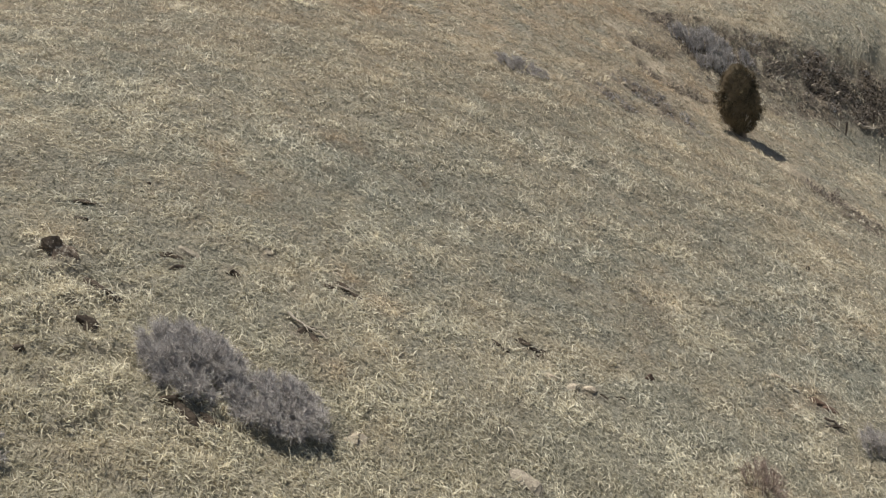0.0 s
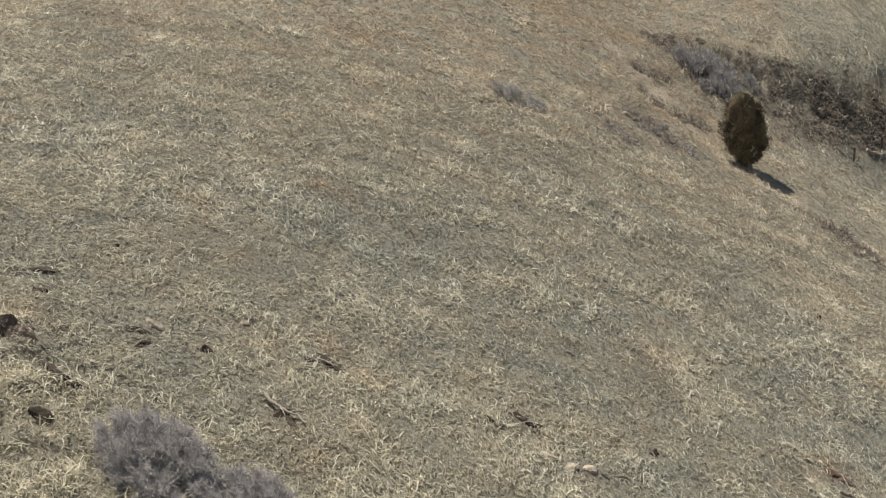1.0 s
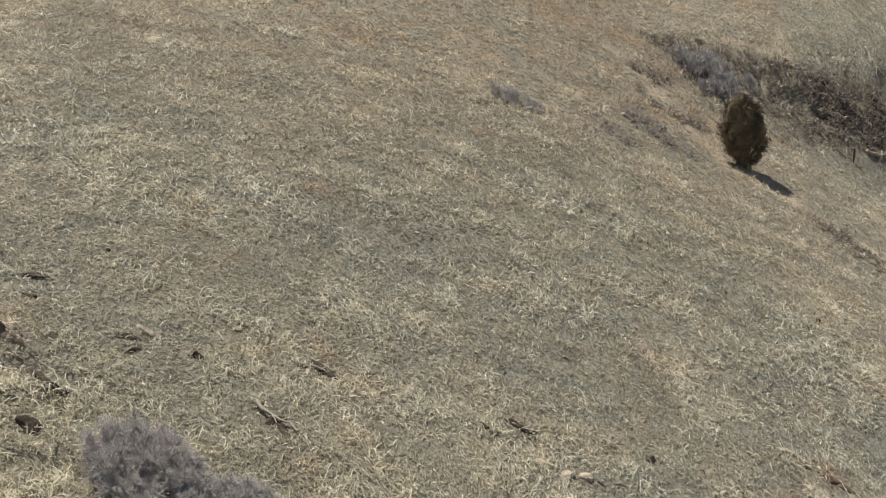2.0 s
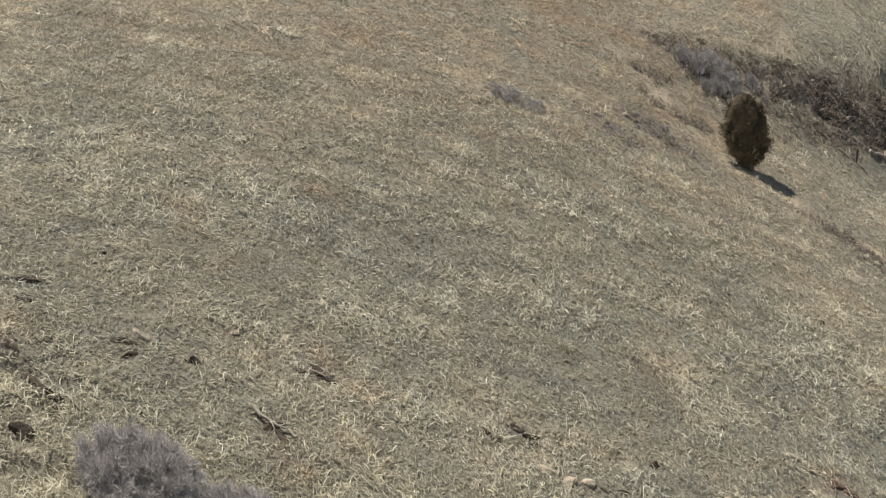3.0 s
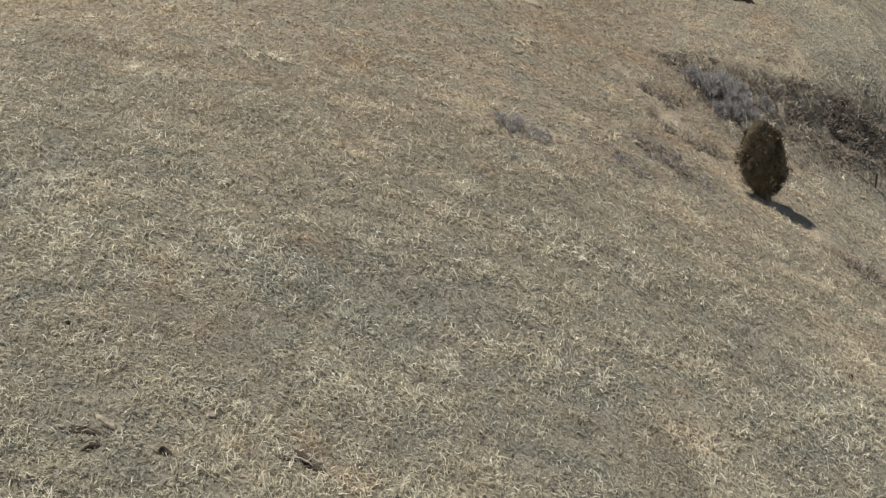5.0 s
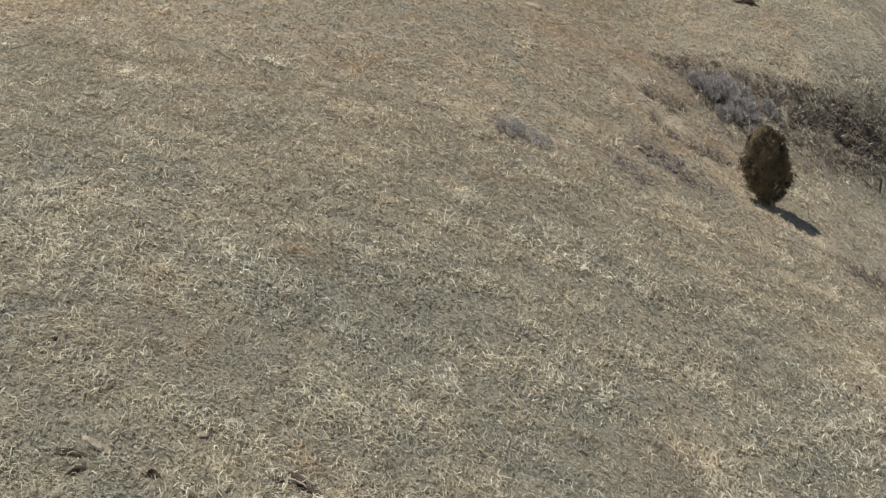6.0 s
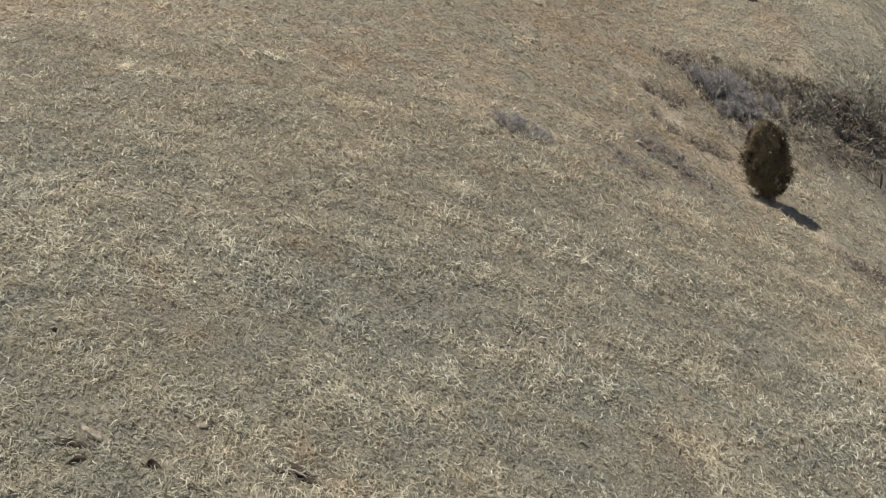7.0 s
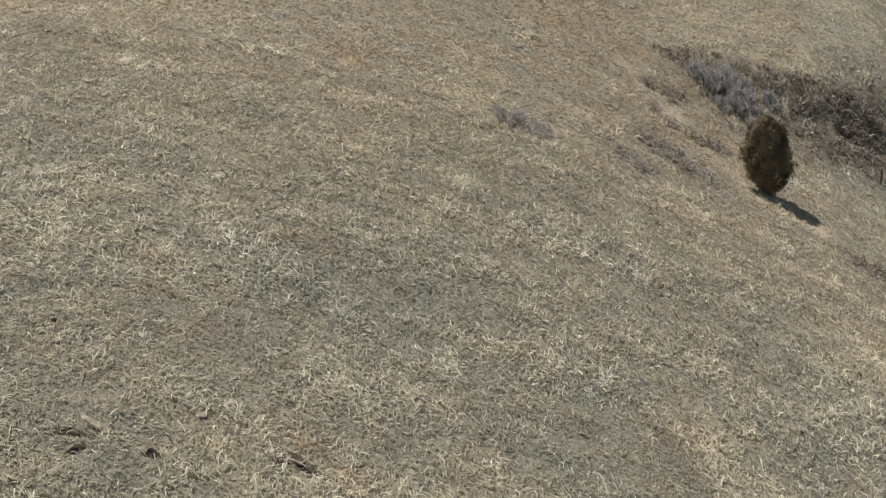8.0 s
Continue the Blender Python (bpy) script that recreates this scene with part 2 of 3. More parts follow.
def lie(x, y):
    """The height of the hillside: a shoulder that falls to the right, with a cut bank over a draw."""
    x, y = np.asarray(x, float), np.asarray(y, float)
    cx, cy = soft_clip(x, -26.0, 48.0), soft_clip(y, 18.0, 108.0)
    u, v = (cx - 6) / 28, (cy - 57) / 34
    z = sum(c * u**i * v**j for c, (i, j) in zip(COEFFS, [(i, j) for i in range(4) for j in range(4 - i)]))
    high = np.minimum(np.logaddexp(0, (cx - BANK_X) / 2) * 2 / 10, 2.2)
    z = z + BANK_RISE * high / (1 + np.exp(-np.clip((y - bank_line(cx)) / BANK_WIDTH, -40, 40)))
    far = y - cy
    z = z + np.where(far > 0, 60 * np.tanh(far / 150), 12 * np.tanh(far / 60))
    return z + np.where(x > cx, -8, 6) * np.tanh(np.abs(x - cx) / 80)


def ground_z(x, y):
    z = lie(x, y)
    z = z + 0.11 * grain(x, y * 1.4, 4.5) + 0.065 * grain(x, y * 1.3, 1.3) + 0.050 * grain(x, y * 1.2, 0.55)
    for line, deep, wide in ((TRAIL_LOW, 0.12, 0.6), (TRAIL_HIGH, 0.18, 0.5), (RILL_LOW, 0.10, 1.0), (RILL_HIGH, 0.35, 0.6), (RILL_TOP, 0.4, 0.5), (RILL_MID, 0.10, 0.8)):
        z = z - deep * np.exp(-((near_line(x, y, line) / wide) ** 2))
    rough = np.exp(-(((y - bank_line(x)) / 3.0) ** 2)) * np.clip((x - 17) / 6, 0, 1)
    hummocks = np.exp(-(((x - 16.5) / 4.5) ** 2) - (((y - 71) / 7.0) ** 2)) + np.exp(-(((x - 26) / 4.0) ** 2) - (((y - 60) / 4.0) ** 2))
    lumps = np.exp(-(((x + 12.5) / 5.5) ** 2) - (((y - 27.0) / 5.5) ** 2))
    z = z + lumps * (0.20 * grain(x * 0.8, y * 1.5, 1.1) + 0.17 * grain(x, y * 1.5, 0.62))
    return z + rough * (0.40 * grain(x, y, 1.7) + 0.36 * grain(x, y, 0.75)) + hummocks * (0.13 * grain(x, y, 1.2) + 0.09 * grain(x, y, 0.6))


def worn(x, y):
    w = 0.95 * np.exp(-((near_line(x, y, TRAIL_LOW) / 0.65) ** 2)) + 0.55 * np.exp(-((near_line(x, y, TRAIL_HIGH) / 0.9) ** 2)) + 0.7 * np.exp(-((near_line(x, y, TRAIL_FOOT) / 0.5) ** 2))
    return np.clip(w * (0.75 + 0.5 * grain(x, y, 0.9)), 0, 1)


def in_rills(x, y):
    """1 along the washed-out rills, where brush and dark soil break the turf."""
    w = np.zeros(np.shape(x))
    for line, wide, _, grey in RILLS:
        w = np.maximum(w, (1.0 - 0.2 * grey) * np.exp(-((near_line(x, y, line) / wide) ** 2)))
    return np.clip(w * (0.95 + 0.5 * grain(x, y, 0.8)), 0, 1)


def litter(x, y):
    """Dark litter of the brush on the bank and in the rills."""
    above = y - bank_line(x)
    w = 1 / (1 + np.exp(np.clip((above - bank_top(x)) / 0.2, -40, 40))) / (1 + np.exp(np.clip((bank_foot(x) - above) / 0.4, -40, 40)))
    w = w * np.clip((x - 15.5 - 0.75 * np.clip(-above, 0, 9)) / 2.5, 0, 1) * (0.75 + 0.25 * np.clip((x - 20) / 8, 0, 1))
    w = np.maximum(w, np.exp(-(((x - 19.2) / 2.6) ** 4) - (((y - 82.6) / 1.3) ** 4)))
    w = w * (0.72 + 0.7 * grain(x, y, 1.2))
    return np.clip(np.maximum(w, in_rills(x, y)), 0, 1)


BARE = ((-12.95, 29.9, 0.9), (-11.2, 27.3, 0.5), (-11.2, 28.9, 0.5), (4.7, 32.45, 0.6), (2.3, 27.2, 0.5), (-3.05, 26.8, 0.5), (-7.6, 25.5, 0.9), (12.1, 67.5, 1.0), (15.1, 36.3, 0.6),
        (15.4, 35.3, 0.5), (-7.7, 32.2, 0.4), (-9.5, 32.2, 0.4), (-6.8, 33.9, 0.4), (-4.0, 33.3, 0.7), (1.7, 33.3, 0.4), (2.9, 33.9, 0.5), (-4.9, 30.2, 0.7), (18.8, 48.3, 0.4))


def bare(x, y):
    """Trodden spots about stones and clods, where little grows."""
    w = np.zeros(np.shape(x))
    for bx, by, r in BARE:
        w = np.maximum(w, np.exp(-(((x - bx) / r) ** 2) - (((y - by) / (0.75 * r)) ** 2)))
    trampled = np.exp(-(((x + 12.0) / 4.5) ** 2) - (((y - 27.5) / 4.5) ** 2)) * np.clip(1.6 * grain(x * 0.8, y * 1.3, 0.6) - 0.55, 0, 1)
    return np.clip(np.maximum(w, trampled) * (0.9 + 0.5 * grain(x, y, 0.35)), 0, 1)


RUST = ((15.0, 36.8, 0.7), (10.3, 30.4, 0.6), (-4.9, 65.7, 2.2), (9.9, 81.0, 3.0), (28.8, 90.9, 2.6), (15.1, 81.5, 1.8), (17.2, 72.4, 1.3), (-3.6, 34.2, 0.8), (-2.6, 33.4, 0.7), (-4.2, 29.2, 0.8), (8.9, 40.0, 0.9), (-4.9, 44.5, 1.2), (-2.5, 33.0, 0.5), (15.8, 70.5, 1.6), (17.6, 69.0, 1.2), (16.6, 74.5, 1.2), (-13.0, 31.2, 0.8), (20.0, 74.0, 1.5))


def rust(x, y):
    """Spots where last year's grass has turned ochre."""
    w = np.zeros(np.shape(x))
    for bx, by, r in RUST:
        w = np.maximum(w, np.exp(-(((x - bx) / r) ** 2) - (((y - by) / (0.8 * r)) ** 2)))
    return np.clip(w * (0.75 + 0.6 * grain(x, y, 0.45)), 0, 1)


def mesh_from(name, verts, faces_flat, sizes, material, smooth=False):
    """A mesh from arrays: places, corner indices and the corners of each face."""
    me = bpy.data.meshes.new(name)
    me.vertices.add(len(verts))
    me.vertices.foreach_set("co", np.ascontiguousarray(verts, np.float32).ravel())
    me.loops.add(len(faces_flat))
    me.loops.foreach_set("vertex_index", np.ascontiguousarray(faces_flat, np.int32))
    starts = np.concatenate([[0], np.cumsum(sizes)[:-1]]).astype(np.int32)
    me.polygons.add(len(sizes))
    me.polygons.foreach_set("loop_start", starts)
    me.polygons.foreach_set("use_smooth", np.full(len(sizes), smooth))
    me.materials.append(material)
    me.update(calc_edges=True)
    return me


def spread(low, high, first, grow, end):
    """Grid lines: even steps from low to high, then ever wider ones out to end on either side."""
    mid = list(np.arange(low, high, first))
    out, step = [], first
    at = 0.0
    while at < end:
        step *= grow
        at += step
        out.append(at)
    return np.array([low - o for o in reversed(out)] + mid + [mid[-1] + o for o in out])


def build_ground():
    xs, ys = spread(-26, 50, 0.25, 1.22, 1500), spread(15, 106, 0.27, 1.22, 1500)
    # Twice as close in depth where the eye passes near.
    near = (ys > 17) & (ys < 44)
    ys = np.sort(np.concatenate([ys, ys[near] + 0.135]))
    x, y = np.meshgrid(xs, ys)
    v = np.stack([x, y, ground_z(x, y)], -1).reshape(-1, 3)
    n, k = len(xs), len(ys)
    i = (np.arange(k - 1)[:, None] * n + np.arange(n - 1)[None]).ravel()
    me = mesh_from("ground", v, np.stack([i, i + 1, i + n + 1, i + n], 1).ravel(), np.full(len(i), 4), TURF, True)
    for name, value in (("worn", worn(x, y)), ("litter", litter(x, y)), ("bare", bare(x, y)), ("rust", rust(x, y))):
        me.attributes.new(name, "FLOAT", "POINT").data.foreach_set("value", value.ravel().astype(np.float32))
    return tagged(new("ground", me), "grazed hillside of dry straw and grey-green turf", "hillside", kind="structure")


ground = build_ground()
RNG = np.random.RandomState(11)


# ---- helpers for things ----
def part(name, me, parent, label=""):
    ob = new(name, me)
    ob.parent = parent
    return tagged(ob, label)


def empty(name, x, y, label, category, group="", sink=0.0, turn=0.0):
    ob = new(name)
    ob.matrix_world = pose(x, y, float(ground_z(x, y)) - sink, 0, 0, turn)
    return tagged(ob, label, category, group)


def tubes(paths, sides=5):
    """Verts, corner indices and face sizes of tapered tubes; a path is a list of (place, radius)."""
    verts, flat, sizes = [], [], []
    for path in paths:
        base = len(verts)
        for n, (p, r) in enumerate(path):
            p = Vector(p)
            ahead = Vector(path[min(n + 1, len(path) - 1)][0]) - Vector(path[max(n - 1, 0)][0])
            q = ahead.to_track_quat("Z", "X")
            for s in range(sides):
                a = 2 * math.pi * s / sides
                verts.append(p + q @ Vector((math.cos(a) * r, math.sin(a) * r, 0)))
        for n in range(len(path) - 1):
            for s in range(sides):
                a, b = base + n * sides + s, base + n * sides + (s + 1) % sides
                flat += [a, b, b + sides, a + sides]
                sizes.append(4)
        flat += [base + s for s in reversed(range(sides))]
        flat += [base + (len(path) - 1) * sides + s for s in range(sides)]
        sizes += [sides, sides]
    return np.array(verts), flat, sizes


def spikes(root, tip, width, rng):
    """Three-sided tapered twigs from root to tip, each an island of its own."""
    n = len(root)
    along = tip - root
    length = np.linalg.norm(along, axis=1, keepdims=True) + 1e-9
    side = np.cross(along, rng.normal(size=(n, 3)))
    side /= np.linalg.norm(side, axis=1, keepdims=True) + 1e-9
    other = np.cross(along / length, side)
    w = np.reshape(width, (-1, 1)) * np.ones((n, 1))
    ring = [root + w * (math.cos(a) * side + math.sin(a) * other) for a in (0, 2.094, 4.189)]
    v = np.stack([*ring, tip], 1).reshape(-1, 3)
    i = 4 * np.arange(n)[:, None]
    f = np.concatenate([i, i + 1, i + 3, i + 1, i + 2, i + 3, i + 2, i, i + 3], 1).ravel()
    return v, f, np.full(3 * n, 3)


# ---- grass ----
def scatter(rng, wide, low, high, count):
    """Places spread evenly over the wedge of hillside between two depths."""
    y = np.sqrt(rng.uniform(low**2, high**2, count))
    return rng.uniform(-1, 1, count) * (0.53 * y + wide), y


def slope_at(x, y):
    return lie(x + 0.5, y) - lie(x - 0.5, y), lie(x, y + 0.5) - lie(x, y - 0.5)


def with_tone(me, x, y, tone, corners):
    me.attributes.new("rust", "FLOAT", "POINT").data.foreach_set("value", np.repeat(rust(x, y), corners).astype(np.float32))
    tone = np.repeat(tone, corners)
    me.attributes.new("tone", "FLOAT", "POINT").data.foreach_set("value", np.clip(tone, 0, 1).astype(np.float32))
    return me


def turf_mat(name, wide, low, high, count, length, width, seed, label):
    """The short matted under-grass: single flat blades."""
    rng = np.random.RandomState(seed)
    x, y = scatter(rng, wide, low, high, count)
    keep = rng.rand(count) < 1.0 - 0.9 * worn(x, y) - 0.85 * litter(x, y) - 0.2 * bare(x, y)
    x, y = x[keep], y[keep]
    n = len(x)
    turn, reach, up = rng.uniform(0, 2 * math.pi, n), length * rng.uniform(0.5, 1.4, n), rng.uniform(0.05, 0.45, n)
    gx, gy = slope_at(x, y)
    dx, dy = np.cos(turn) * reach, np.sin(turn) * reach
    root = np.stack([x, y, ground_z(x, y) - 0.01], 1)
    tip = root + np.stack([dx, dy, gx * dx + gy * dy + up * reach + 0.02], 1)
    roll = rng.uniform(-1.2, 1.2, n)
    side = np.stack([-np.sin(turn) * np.cos(roll), np.cos(turn) * np.cos(roll), np.sin(roll)], 1) * (0.5 * width * rng.uniform(0.6, 1.4, n))[:, None]
    me = mesh_from(name, np.stack([root - side, root + side, tip], 1).reshape(-1, 3), np.arange(3 * n), np.full(n, 3), GRASS)
    tone = 0.32 + 0.16 * grain(x, y, 0.8) + 0.12 * grain(x, y, 0.33) + rng.normal(0, 0.16, n)
    return tagged(new(name, with_tone(me, x, y, tone, 3)), label, "grass", kind="stuff")


def grass_wisps(name, wide, low, high, tufts, blades, length, width, seed, label, rise=(0.25, 1.1), tight=0.4, pale=0.62, joints=3, vary=1.0, places=None):
    """Bleached grass in loose tufts: blades that rise, curl aside and sag onto the slope."""
    rng = np.random.RandomState(seed)
    x, y = scatter(rng, wide, low, high, tufts)
    if places:
        x, y = np.repeat(np.array(places, float), tufts, 0).T + rng.normal(0, wide, (2, tufts * len(places)))
    clump = 0.55 * grain(x, y, 0.75) + 0.35 * grain(x, y, 2.1) + 0.3 * grain(x, y, 0.36) + 0.40 * grain(x * 0.45, y * 1.5, 1.6)
    keep = rng.rand(len(x)) < 0.70 + 0.50 * clump - 0.9 * worn(x, y) - 0.55 * litter(x, y) - 0.3 * in_rills(x, y) - 0.75 * bare(x, y)
    x, y, clump = x[keep], y[keep], clump[keep]
    size = rng.uniform(0.6, 1.3, len(x)) * (1 + 0.3 * clump)
    count = np.maximum(2, (blades * size * rng.uniform(0.4, 1.6, len(x))).astype(int))
    own = pale + 0.23 * clump + vary * rng.normal(0, 0.10, len(x))
    k = np.repeat(np.arange(len(x)), count)
    n = len(k)
    away, off = rng.uniform(0, 2 * math.pi, n), np.abs(rng.normal(0, tight * length, n)) * size[k]
    bx, by = x[k] + np.cos(away) * off, y[k] + np.sin(away) * off
    gx, gy = slope_at(bx, by)
    # A tuft's blades share a lean, which differs from tuft to tuft.
    heading = np.where(rng.rand(n) < 0.55, rng.uniform(0, 2 * math.pi, len(x))[k] + rng.normal(0, 0.55, n), away + rng.normal(0, 0.8, n))
    curl, lift, sag = rng.normal(0, 0.85, n), rng.uniform(*rise, n), rng.uniform(0.3, 0.95, n)
    step = length * size[k] * rng.uniform(0.5, 1.3, n) / joints
    roll = rng.uniform(-1.3, 1.3, n)
    p = np.stack([bx, by, ground_z(bx, by) - 0.02], 1)
    above = np.full(n, -0.02)
    rows, half = [], 0.5 * width * rng.uniform(0.6, 1.4, n)
    for j in range(joints + 1):
        side = np.stack([-np.sin(heading) * np.cos(roll), np.cos(heading) * np.cos(roll), np.sin(roll)], 1)
        w = half * (1.0, 0.95, 0.75, 0.5)[j]
        rows += [p] if j == joints else [p - side * w[:, None], p + side * w[:, None]]
        dx, dy = np.cos(heading) * np.cos(lift) * step, np.sin(heading) * np.cos(lift) * step
        dz = np.maximum(np.sin(lift) * step, 0.012 - above)
        above = above + dz
        p = p + np.stack([dx, dy, dz + gx * dx + gy * dy], 1)
        heading, lift = heading + curl, lift - sag
    m = 2 * joints + 1
    v = np.stack(rows, 1).reshape(-1, 3)
    i = m * np.arange(n)[:, None]
    quads = [c for j in range(joints - 1) for c in (i + 2 * j, i + 2 * j + 1, i + 2 * j + 3, i + 2 * j + 2)]
    f = np.concatenate(quads + [i + m - 3, i + m - 2, i + m - 1], 1).ravel()
    me = mesh_from(name, v, f, np.tile([4] * (joints - 1) + [3], n), GRASS)
    return tagged(new(name, with_tone(me, bx, by, own[k] + vary * rng.normal(0, 0.17, n), m)), label, "grass", kind="stuff")


MAT_LABEL = "short matted grey-green turf on the hillside"
GRASS_LABEL = "bleached straw-coloured curling dry grass on the hillside"
BUNCH_LABEL = "taller pale bunches of bleached grass on the slope"
turf_mat("turf", 2.5, 15, 42, 110000, 0.18, 0.040, 20, MAT_LABEL)
turf_mat("turf", 2.5, 15, 29, 60000, 0.15, 0.032, 17, MAT_LABEL)
turf_mat("turf", 2.5, 42, 64, 100000, 0.22, 0.055, 19, MAT_LABEL)
turf_mat("turf", 3.0, 64, 114, 140000, 0.30, 0.075, 18, MAT_LABEL)
grass_wisps("dry_grass", 2.5, 15, 40, 58000, 3.4, 0.34, 0.032, 21, GRASS_LABEL, (0.2, 1.1), 0.5, 0.59, 3, 0.85)
grass_wisps("dry_grass", 2.5, 15, 29, 14000, 3.4, 0.28, 0.030, 28, GRASS_LABEL, (0.2, 1.0), 0.5, 0.62, 3, 0.85)
grass_wisps("dry_grass", 2.5, 40, 62, 62000, 3.2, 0.37, 0.042, 22, GRASS_LABEL, (0.2, 1.1), 0.5, 0.57, 2)
grass_wisps("dry_grass", 3.0, 62, 114, 95000, 2.8, 0.38, 0.058, 23, GRASS_LABEL, (0.15, 0.9), 0.5, 0.56, 2, 0.6)
grass_wisps("dry_grass", 2.5, 15, 42, 1500, 12, 0.44, 0.032, 24, BUNCH_LABEL, (0.4, 1.3), 0.30, 0.74)
grass_wisps("dry_grass", 2.5, 42, 66, 1800, 9, 0.48, 0.042, 25, BUNCH_LABEL, (0.4, 1.3), 0.30, 0.72, 2)
grass_wisps("dry_grass", 3.0, 66, 112, 3500, 6, 0.46, 0.062, 26, BUNCH_LABEL, (0.3, 1.2), 0.30, 0.66, 2, 0.6)


# Bunches that stand out by their height and paleness.
grass_wisps("dry_grass", 0.42, 0, 1, 12, 7, 0.55, 0.030, 27, "tall silvery bunches of bleached grass", (0.7, 1.5), 0.15, 0.82, 3, 0.7, ((-3.1, 25.0), (-0.2, 26.3), (-6.3, 33.2), (-2.6, 45.6), (-3.2, 40.2), (-9.3, 26.0), (-10.2, 25.0)))


# ---- shrubs ----
def shrub(name, x, y, wide, deep, tall, twigs, material, label, group="", seed=1, width=0.006, turn=0.0, upright=0.0, stem_count=0, follow=1.0, rise=0.45):
    """A leafless shrub: stems that fork from the base into a dome of fine twigs."""
    rng = np.random.RandomState(seed)
    ob = empty(name, x, y, label, "shrub", group, 0.03, turn)
    stems, ends = [], []
    fall = np.array([float(lie(x + 0.8, y) - lie(x - 0.8, y)) / 1.6, float(lie(x, y + 0.8) - lie(x, y - 0.8)) / 1.6]) * follow

    def sloped(v):
        v = np.array(v, float)
        v[:, 2] += v[:, :2] @ fall
        return v

    for _ in range(stem_count or max(8, int(22 * math.sqrt(wide * deep)))):
        a, r = rng.uniform(0, 2 * math.pi), math.sqrt(rng.rand())
        foot = Vector((math.cos(a) * r * wide * 0.30, math.sin(a) * r * deep * 0.30, -0.06))
        up = tall * math.sqrt(max(0.06, 1 - (0.9 * r) ** 2)) * rng.uniform(0.65, 0.95)
        head = Vector((math.cos(a) * r * wide * (0.46 - 0.1 * upright), math.sin(a) * r * deep * (0.46 - 0.1 * upright), up))
        path = []
        for n in range(5):
            k = n / 4
            p = foot.lerp(head, k) + Vector(rng.normal(0, 0.05, 3)) * tall * (0 if n == 0 else 1) + Vector((0, 0, 0.12 * tall * math.sin(math.pi * k)))
            path.append((p, width * 2.6 * (1 - 0.75 * k)))
        stems.append(path)
        ends += [(path[n][0], path[n + 1][0]) for n in range(1, 4)]
    for path in stems:
        v, f, s = tubes([path], 4)
        part("stem", mesh_from("stem", sloped(v), f, s, material), ob)
    pick = rng.randint(0, len(ends), twigs)
    a0, a1 = np.array([tuple(e[0]) for e in ends])[pick], np.array([tuple(e[1]) for e in ends])[pick]
    root = a0 + (a1 - a0) * rng.rand(twigs, 1)
    out = root * np.array([1.0 / wide, 1.0 / deep, 0.55 / tall])
    out /= np.linalg.norm(out, axis=1, keepdims=True) + 1e-6
    out = out * 0.65 + rng.normal(0, 0.62, (twigs, 3)) + np.array([0, 0, rise + 0.6 * upright])
    out /= np.linalg.norm(out, axis=1, keepdims=True)
    tip = root + out * (tall * rng.uniform(0.10, 0.34, (twigs, 1)))
    # Finer twigs fork from these.
    m = twigs
    again = rng.randint(0, twigs, m)
    r2 = root[again] + (tip[again] - root[again]) * rng.uniform(0.3, 1.0, (m, 1))
    o2 = out[again] + rng.normal(0, 0.55, (m, 3))
    o2 /= np.linalg.norm(o2, axis=1, keepdims=True)
    t2 = r2 + o2 * (tall * rng.uniform(0.06, 0.20, (m, 1)))
    root, tip = np.concatenate([root, r2]), np.concatenate([tip, t2])
    low = np.minimum(root[:, 2], tip[:, 2])
    keep = (low > -0.02) & ((low > 0.24 * tall) | (rng.rand(len(low)) < 0.35))
    root, tip = root[keep], tip[keep]
    v, f, s = spikes(root, tip, np.where(np.arange(len(root)) < twigs, width, width * 0.75), rng)
    part("crown", mesh_from("crown", sloped(v), f, s, material), ob, "dense haze of fine bare twigs")
    return ob


shrub("bare_shrub", -7.95, 26.95, 3.7, 2.7, 1.2, 17000, GREY_TWIG, "large leafless grey shrub with a dome of fine twigs", "shrub pair on the slope", 31, 0.008, stem_count=110, rise=0.3)
shrub("bare_shrub", -5.3, 26.5, 3.1, 2.4, 1.1, 15000, GREY_TWIG, "leafless grey shrub growing against a larger one", "shrub pair on the slope", 32, 0.008, stem_count=90, rise=0.3)
shrub("bare_shrub", 10.9, 30.7, 2.1, 1.6, 1.05, 1000, RED_TWIG, "thin leafless reddish-brown shrub in dry grass", "", 33, 0.007, upright=0.6)
shrub("bare_shrub", 17.0, 34.4, 2.3, 1.8, 1.05, 3200, GREY_TWIG, "leafless grey shrub low on the slope", "", 34, 0.008)
shrub("bare_shrub", 4.8, 63.0, 4.3, 2.5, 0.7, 4200, GREY_TWIG, "low flat leafless grey shrub amid turf", "", 35, 0.010)

shrub("bare_shrub", -12.1, 21.9, 1.5, 1.2, 0.7, 1800, GREY_TWIG, "small leafless grey shrub in pale grass", "", 36, 0.008)

for n, (x, y, w, h) in enumerate(((19.3, 80.6, 2.0, 1.1), (20.3, 79.9, 2.2, 1.5), (21.7, 80.2, 2.3, 1.7), (21.9, 78.7, 2.1, 1.35), (23.3, 79.7, 2.0, 1.4), (20.8, 78.3, 1.5, 0.9), (24.3, 78.3, 1.7, 1.0), (22.9, 77.3, 1.4, 0.8), (23.4, 81.2, 1.8, 0.9), (25.1, 80.6, 1.7, 0.85), (22.0, 81.7, 1.7, 0.8))):
    shrub("bare_shrub", x, y, w, w * 0.85, h, 620, PALE_TWIG, "upright leafless grey shrub at the head of the draw", "grey shrubs in the draw", 40 + n, 0.016, upright=0.8)

